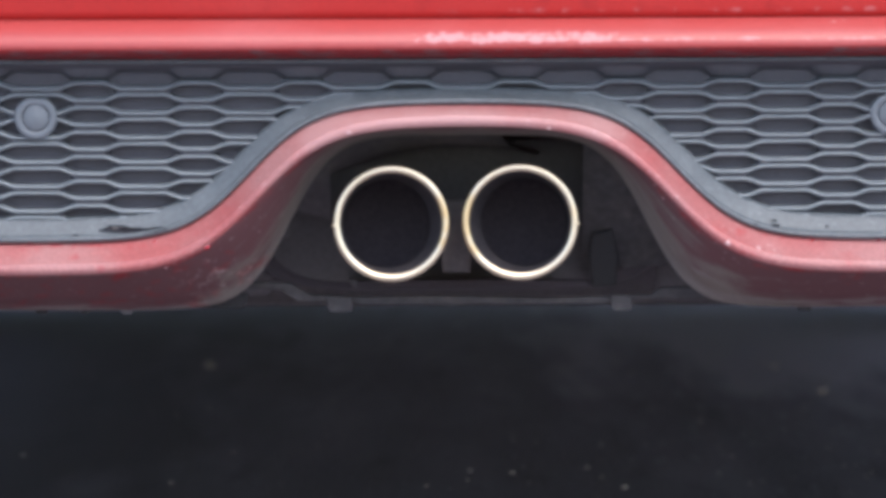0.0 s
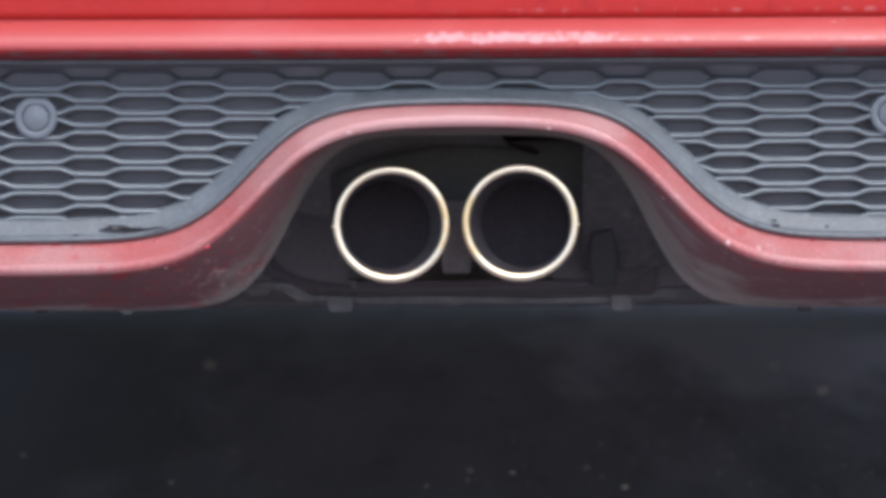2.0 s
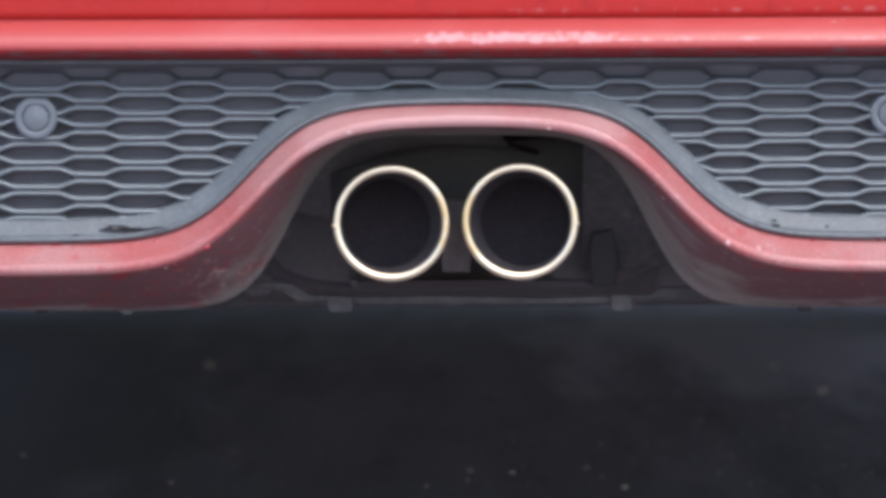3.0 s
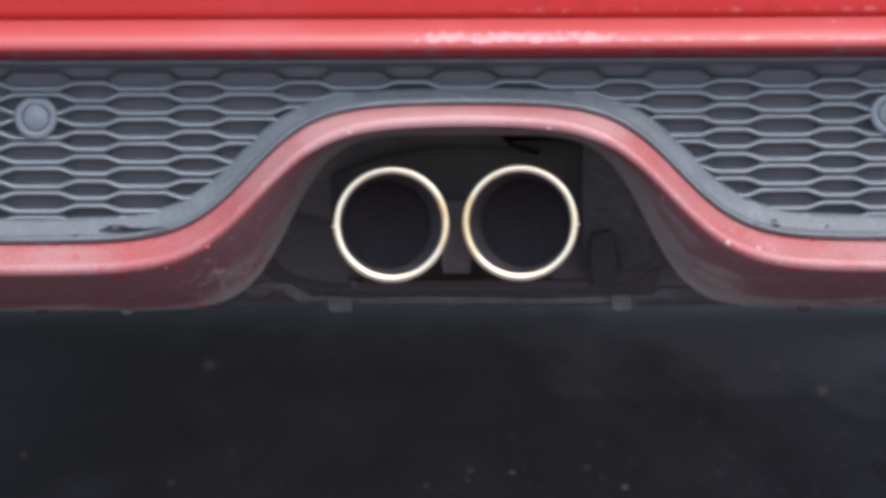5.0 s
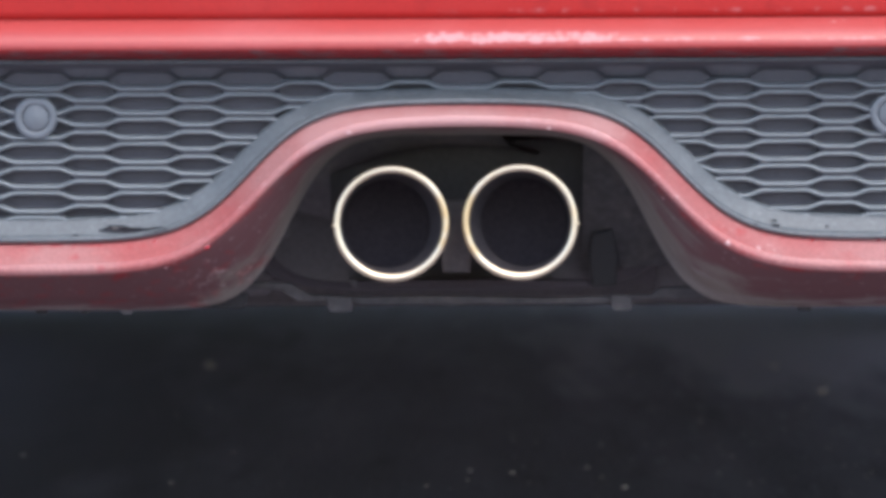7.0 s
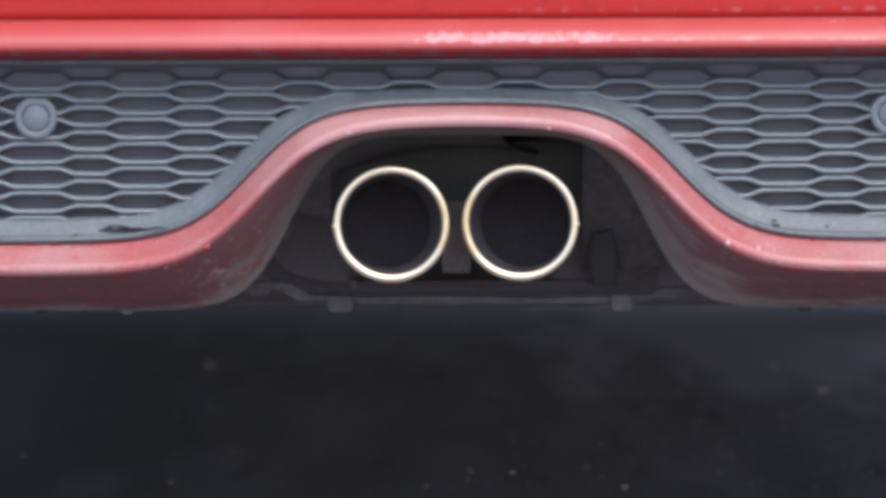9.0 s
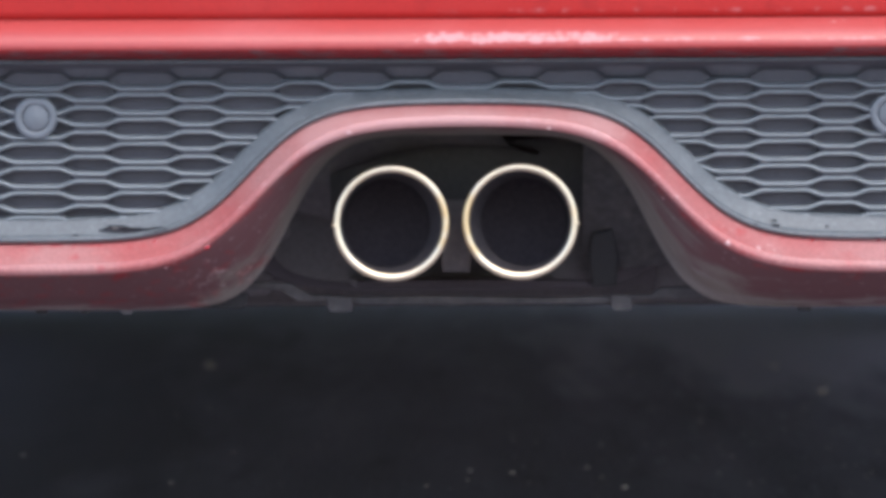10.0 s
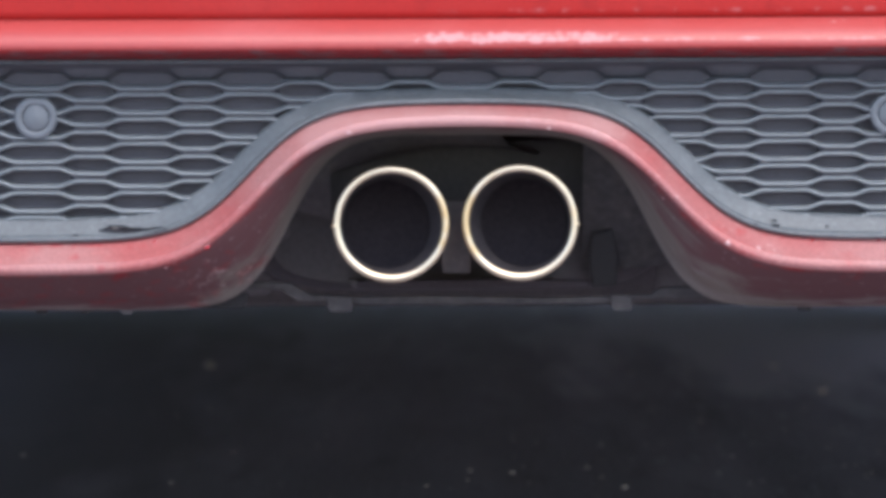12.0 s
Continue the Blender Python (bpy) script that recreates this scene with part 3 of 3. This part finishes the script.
# ---- stones, chips and drops ----
def lump(name, r, mat, flat=0.7, rough=0.25, seed=0):
    bm = bmesh.new()
    bmesh.ops.create_icosphere(bm, subdivisions=2, radius=r)
    for v in bm.verts:
        d = 1.0 + rough * noise.noise(v.co / r * 1.2 + Vector((seed * 3.1, seed, 0)))
        v.co = Vector((v.co.x * d, v.co.y * d, v.co.z * d * flat))
    return from_bm(name, bm, mat)


for k, (x, y, r) in enumerate(((-0.288, 2.38, 0.010), (0.400, 1.99, 0.008), (0.0485, 1.10, 0.0045), (0.151, 0.957, 0.005), (0.0084, 1.125, 0.004),
                               (-0.272, 1.02, 0.004), (0.367, 2.34, 0.007), (0.121, 1.15, 0.004), (0.46, 1.15, 0.004), (-0.43, 1.3, 0.004))):
    ob = new("pebble", lump("pebble", 0.65 * r, STONE, seed=k))
    ob.matrix_basis = pose(x, y, r * 0.36, 0, 0, 40 * k)
    tagged(ob, "small pale loose stone lying on dark asphalt", "stone", group="loose stones under the car")


def grit(count):
    """Small crumbs of stone strewn on the asphalt."""
    chance, verts, faces = random.Random(11), [], []
    for _ in range(count):
        x, y = chance.uniform(-0.1, 0.62), chance.uniform(0.75, 2.4)
        if chance.random() > 0.25 + 1.2 * max(x, 0):
            x = chance.uniform(-0.6, 0.6)
        h = chance.uniform(0.0010, 0.0030)
        k = len(verts)
        a0 = chance.uniform(0, 6.28)
        for i in range(5):
            a = a0 + i * 1.2566
            verts.append((x + h * math.cos(a) * chance.uniform(0.7, 1.2), y + h * math.sin(a), 0.0))
        verts.append((x, y, h * 1.2))
        faces += [(k + i, k + (i + 1) % 5, k + 5) for i in range(5)]
    tagged(new("grit", mesh_of("grit", verts, faces, GRIT, smooth=False)), "fine pale crumbs of stone on dark asphalt", "grit", kind="stuff")


grit(170)


def on_skirt(u, z):
    """The depth of the skirt's outer face at a height."""
    best = min(skirt_section(u)[5:], key=lambda p: abs(p[1] - z))
    return best[0] + plan(u)


for k, (u, z, r, mat, word) in enumerate((
        (0.199, 0.2858, 0.0022, CHIP, "paint_chip"), (0.222, 0.2805, 0.0026, CHIP, "paint_chip"), (0.234, 0.2785, 0.0020, CHIP, "paint_chip"),
        (0.151, 0.3200, 0.0014, CHIP, "paint_chip"), (-0.087, 0.3710, 0.0020, CHIP, "paint_chip"), (0.064, 0.3735, 0.0016, CHIP, "paint_chip"),
        (-0.169, 0.3140, 0.0013, CHIP, "paint_chip"), (-0.226, 0.2690, 0.0012, CHIP, "paint_chip"),
        (0.264, 0.2845, 0.0022, DROP, "water_drop"), (0.315, 0.2850, 0.0024, DROP, "water_drop"), (-0.235, 0.2865, 0.0020, DROP, "water_drop"),
        (-0.195, 0.2850, 0.0028, DROP, "water_drop"), (-0.330, 0.2850, 0.0030, DROP, "water_drop"), (-0.315, 0.2855, 0.0024, DROP, "water_drop"))):
    part(word, lump(word, r, mat, flat=0.4, rough=0.5, seed=k), car, at=pose(u, on_skirt(u, z) + 0.0002 - 0.0012, z, 70, 0, 0))


def on_lip(u, z):
    best = min(lip_section(u)[5:24], key=lambda p: abs(p[1] - z))
    return best[0] + plan(u)


def wet_spot(u, z, w, h, seed):
    """A thin wet patch that follows the lip."""
    n, verts = 24, []
    for y, g in ((0.0006, 1.0), (-0.0018, 0.97), (-0.0022, 0.8)):
        for i in range(n):
            a = 2 * math.pi * i / n
            d = 1.0 + 0.45 * noise.noise(Vector((2.2 * math.cos(a), 2.2 * math.sin(a), seed * 3.7)))
            x, dz = w / 2 * g * d * math.cos(a), h / 2 * g * d * math.sin(a)
            verts.append((u + x, on_lip(u + x, z + dz) + y, z + dz))
    faces = [(j * n + i, j * n + (i + 1) % n, (j + 1) * n + (i + 1) % n, (j + 1) * n + i) for j in range(2) for i in range(n)]
    part("wet_spot", mesh_of("wet_spot", verts, faces + [tuple(range(2 * n, 3 * n))], WATER_DARK), car)


for k, (u, z, w, h) in enumerate(((0.2225, 0.2992, 0.0052, 0.0020), (0.2360, 0.2968, 0.0085, 0.0030), (0.2355, 0.3008, 0.0050, 0.0014), (0.276, 0.2960, 0.0030, 0.0012),
                                  (-0.254, 0.2955, 0.0440, 0.0044), (-0.264, 0.2967, 0.0240, 0.0044), (-0.232, 0.2970, 0.0140, 0.0030), (-0.296, 0.2920, 0.0060, 0.0012))):
    wet_spot(u, z, w, h, k)


# ---- flames and smoke from the tailpipes ----
def spindle(name, w, h, mat, cut_top=1.0):
    """A narrow upright tongue of flame."""
    n, m, verts = 12, 10, []
    for j in range(m + 1):
        s = j / m
        z = h * (s - 0.5) * (cut_top if s > 0.5 else 1.0)
        g = max(math.sin(math.pi * s), 0.02) ** 0.8 * (1.0 if cut_top == 1.0 else 0.4 + s)
        for i in range(n):
            a = 2 * math.pi * i / n
            verts.append((w / 2 * g * math.cos(a), w / 2 * g * math.sin(a), z))
    faces = [(j * n + i, j * n + (i + 1) % n, (j + 1) * n + (i + 1) % n, (j + 1) * n + i) for j in range(m) for i in range(n)]
    faces += [tuple(range(n)), tuple(range(m * n, m * n + n))]
    return mesh_of(name, verts, faces, mat)


def flame(w, h, mat, label, cut_top=1.0):
    return tagged(new("flame", spindle("flame", w, h, mat, cut_top)), label, "flame", group="flames in the tailpipes")


FLAME_BRIGHT = flame(0.0062, 0.0245, glowing("bright_flame", (1.0, 0.36, 0.06), 0.75), "bright orange tongue of flame inside the tailpipe")
FLAME_DIM = flame(0.0060, 0.0200, glowing("dim_flame", (0.6, 0.07, 0.025), 0.14), "dim red tongue of flame inside the tailpipe")
FLAME_SMALL = flame(0.0048, 0.0195, glowing("small_flame", (1.0, 0.22, 0.05), 0.36), "small orange tongue of flame inside the tailpipe")
FLAME_SPARK = flame(0.0042, 0.0055, glowing("spark", (1.0, 0.3, 0.1), 0.8), "small orange spark of flame inside the tailpipe", 0.6)
FLAME_PAIR = flame(0.0070, 0.0255, glowing("low_flame", (0.8, 0.16, 0.06), 0.19), "dull orange tongue of flame inside the tailpipe")


def smoke_material():
    m = bpy.data.materials.new("exhaust_smoke")
    m.use_nodes = True
    n, l = m.node_tree.nodes, m.node_tree.links
    n.remove(n["Principled BSDF"])
    thin, grey, mix, tex, ramp = (n.new("ShaderNodeBsdfTransparent"), n.new("ShaderNodeBsdfDiffuse"), n.new("ShaderNodeMixShader"),
                                  n.new("ShaderNodeTexNoise"), n.new("ShaderNodeMapRange"))
    co = n.new("ShaderNodeTexCoord")
    l.new(co.outputs["Object"], tex.inputs["Vector"])
    tex.inputs["Scale"].default_value = 14.0
    ramp.inputs["From Min"].default_value, ramp.inputs["From Max"].default_value = 0.3, 0.75
    ramp.inputs["To Min"].default_value, ramp.inputs["To Max"].default_value = 0.0, 0.026
    l.new(tex.outputs["Fac"], ramp.inputs["Value"])
    l.new(ramp.outputs["Result"], mix.inputs["Fac"])
    back, both = n.new("ShaderNodeBsdfTranslucent"), n.new("ShaderNodeMixShader")
    for side in (grey, back):
        side.inputs["Color"].default_value = (0.42, 0.42, 0.45, 1)
    l.new(grey.outputs["BSDF"], both.inputs[1])
    l.new(back.outputs["BSDF"], both.inputs[2])
    l.new(thin.outputs["BSDF"], mix.inputs[1])
    l.new(both.outputs["Shader"], mix.inputs[2])
    l.new(mix.outputs["Shader"], n["Material Output"].inputs["Surface"])
    return m


SMOKE = smoke_material()


def puff(seed):
    bm = bmesh.new()
    bmesh.ops.create_icosphere(bm, subdivisions=3, radius=0.046)
    for v in bm.verts:
        d = 1.0 + 0.22 * noise.noise(v.co * 22 + Vector((seed * 2.7, seed * 1.3, 0)))
        v.co = Vector((v.co.x * d, v.co.y * d * 1.6, v.co.z * d))
    ob = new("smoke_puff", from_bm("smoke_puff", bm, SMOKE))
    return tagged(ob, "thin grey puff of exhaust smoke", "smoke", group="puffs of exhaust smoke")


BURSTS = ((0.57, 3), (0.86, 3), (1.07, 2), (1.27, 3), (6.16, 2), (6.37, 2))
PUFFS = [(puff(9 * i + k), t, k) for i, (t, count) in enumerate(BURSTS) for k in range(count)]


def motions():
    shake = [(0.0, 0.0), (0.5, -3.5), (1.0, -3.5), (1.5, -1.75), (2.0, -1.75), (2.5, 0.0), (3.0, 0.5), (5.0, -1.5), (5.5, -0.5), (6.0, -1.75),
             (6.5, 1.25), (7.0, 0.0), (9.0, -1.0), (9.5, 1.25), (10.0, 0.75), (10.5, 0.0), (11.0, 0.0), (11.5, 1.25), (12.0, -1.0)]
    walk(exhaust, [(t, pose(0, 0, 0.2 + 0.00043 * d)) for t, d in shake])

    def flick(ob, m, x, side, shows):
        """Lets a flame dart out of the slot in the baffle at the times given, and back behind it."""
        rest, behind = m @ pose(x + 0.010 * side, 0.190, 0), m @ pose(x, 0.150, 0)
        rows = [(0.0, rest)]
        for t, dz in shows:
            rows += [(t - 2 / 30, rest), (t - 1 / 30, behind), (t, m @ pose(x, 0.110, dz)), (t + 1 / 30, behind), (t + 2 / 30, rest)]
        walk(ob, rows + [(12.0, rest)])

    flick(FLAME_BRIGHT, TIP_A, 0.0255, -1, ((1.1, 0.0),))
    flick(FLAME_SMALL, TIP_A, 0.0250, -1, ((0.6, 0.0),))
    flick(FLAME_DIM, TIP_A, 0.0255, -1, ((0.7, 0.0), (1.2, -0.001), (9.7, 0.0)))
    flick(FLAME_SPARK, TIP_A, 0.0250, -1, ((1.3, -0.006), (9.6, -0.006)))
    flick(FLAME_PAIR, TIP_B, -0.0255, 1, ((1.1, 0.0),))

    chance = random.Random(5)
    for ob, t, k in PUFFS:
        m = TIP_A if k % 2 else TIP_B
        x = m.translation.x
        a, b, c, w = (chance.uniform(-1, 1) for _ in range(4))
        rest = pose(-0.006 + 0.05 * a, 0.25, 0.300)
        walk(ob, [(0.0, rest), (t - 2 / 30, rest), (t - 1 / 30, m @ pose(0, 0.12, 0)), (t, pose(x + 0.03 + 0.05 * a, -1.8, 0.375 + 0.03 * b, 0, 40 * a, 0)),
                  (t + 1 / 30, pose(0.004 + 0.05 * a, -3.25, 0.464 + 0.022 * b, 0, 70 * a, 10)),
                  (t + 0.07, pose(0.025 + 0.05 * a, -3.3, 0.462 + 0.024 * c, 10, 90 * a, 30)),
                  (t + 0.10, pose(0.070 + 0.05 * a, -3.3, 0.462 + 0.024 * c, 15, 100 * a, 45)),
                  (t + 0.14, pose(0.150 + 0.04 * a, -3.3, 0.468 + 0.02 * w, 20, 110 * a, 60)),
                  (t + 0.24, pose(0.40 + 0.05 * c, -3.3, 0.5, 20, 130 * a, 90)),
                  (12.0, pose(9.0 + 2 * c, -3.0 + b, 4.0, 20, 170 * a, 120))])


motions()
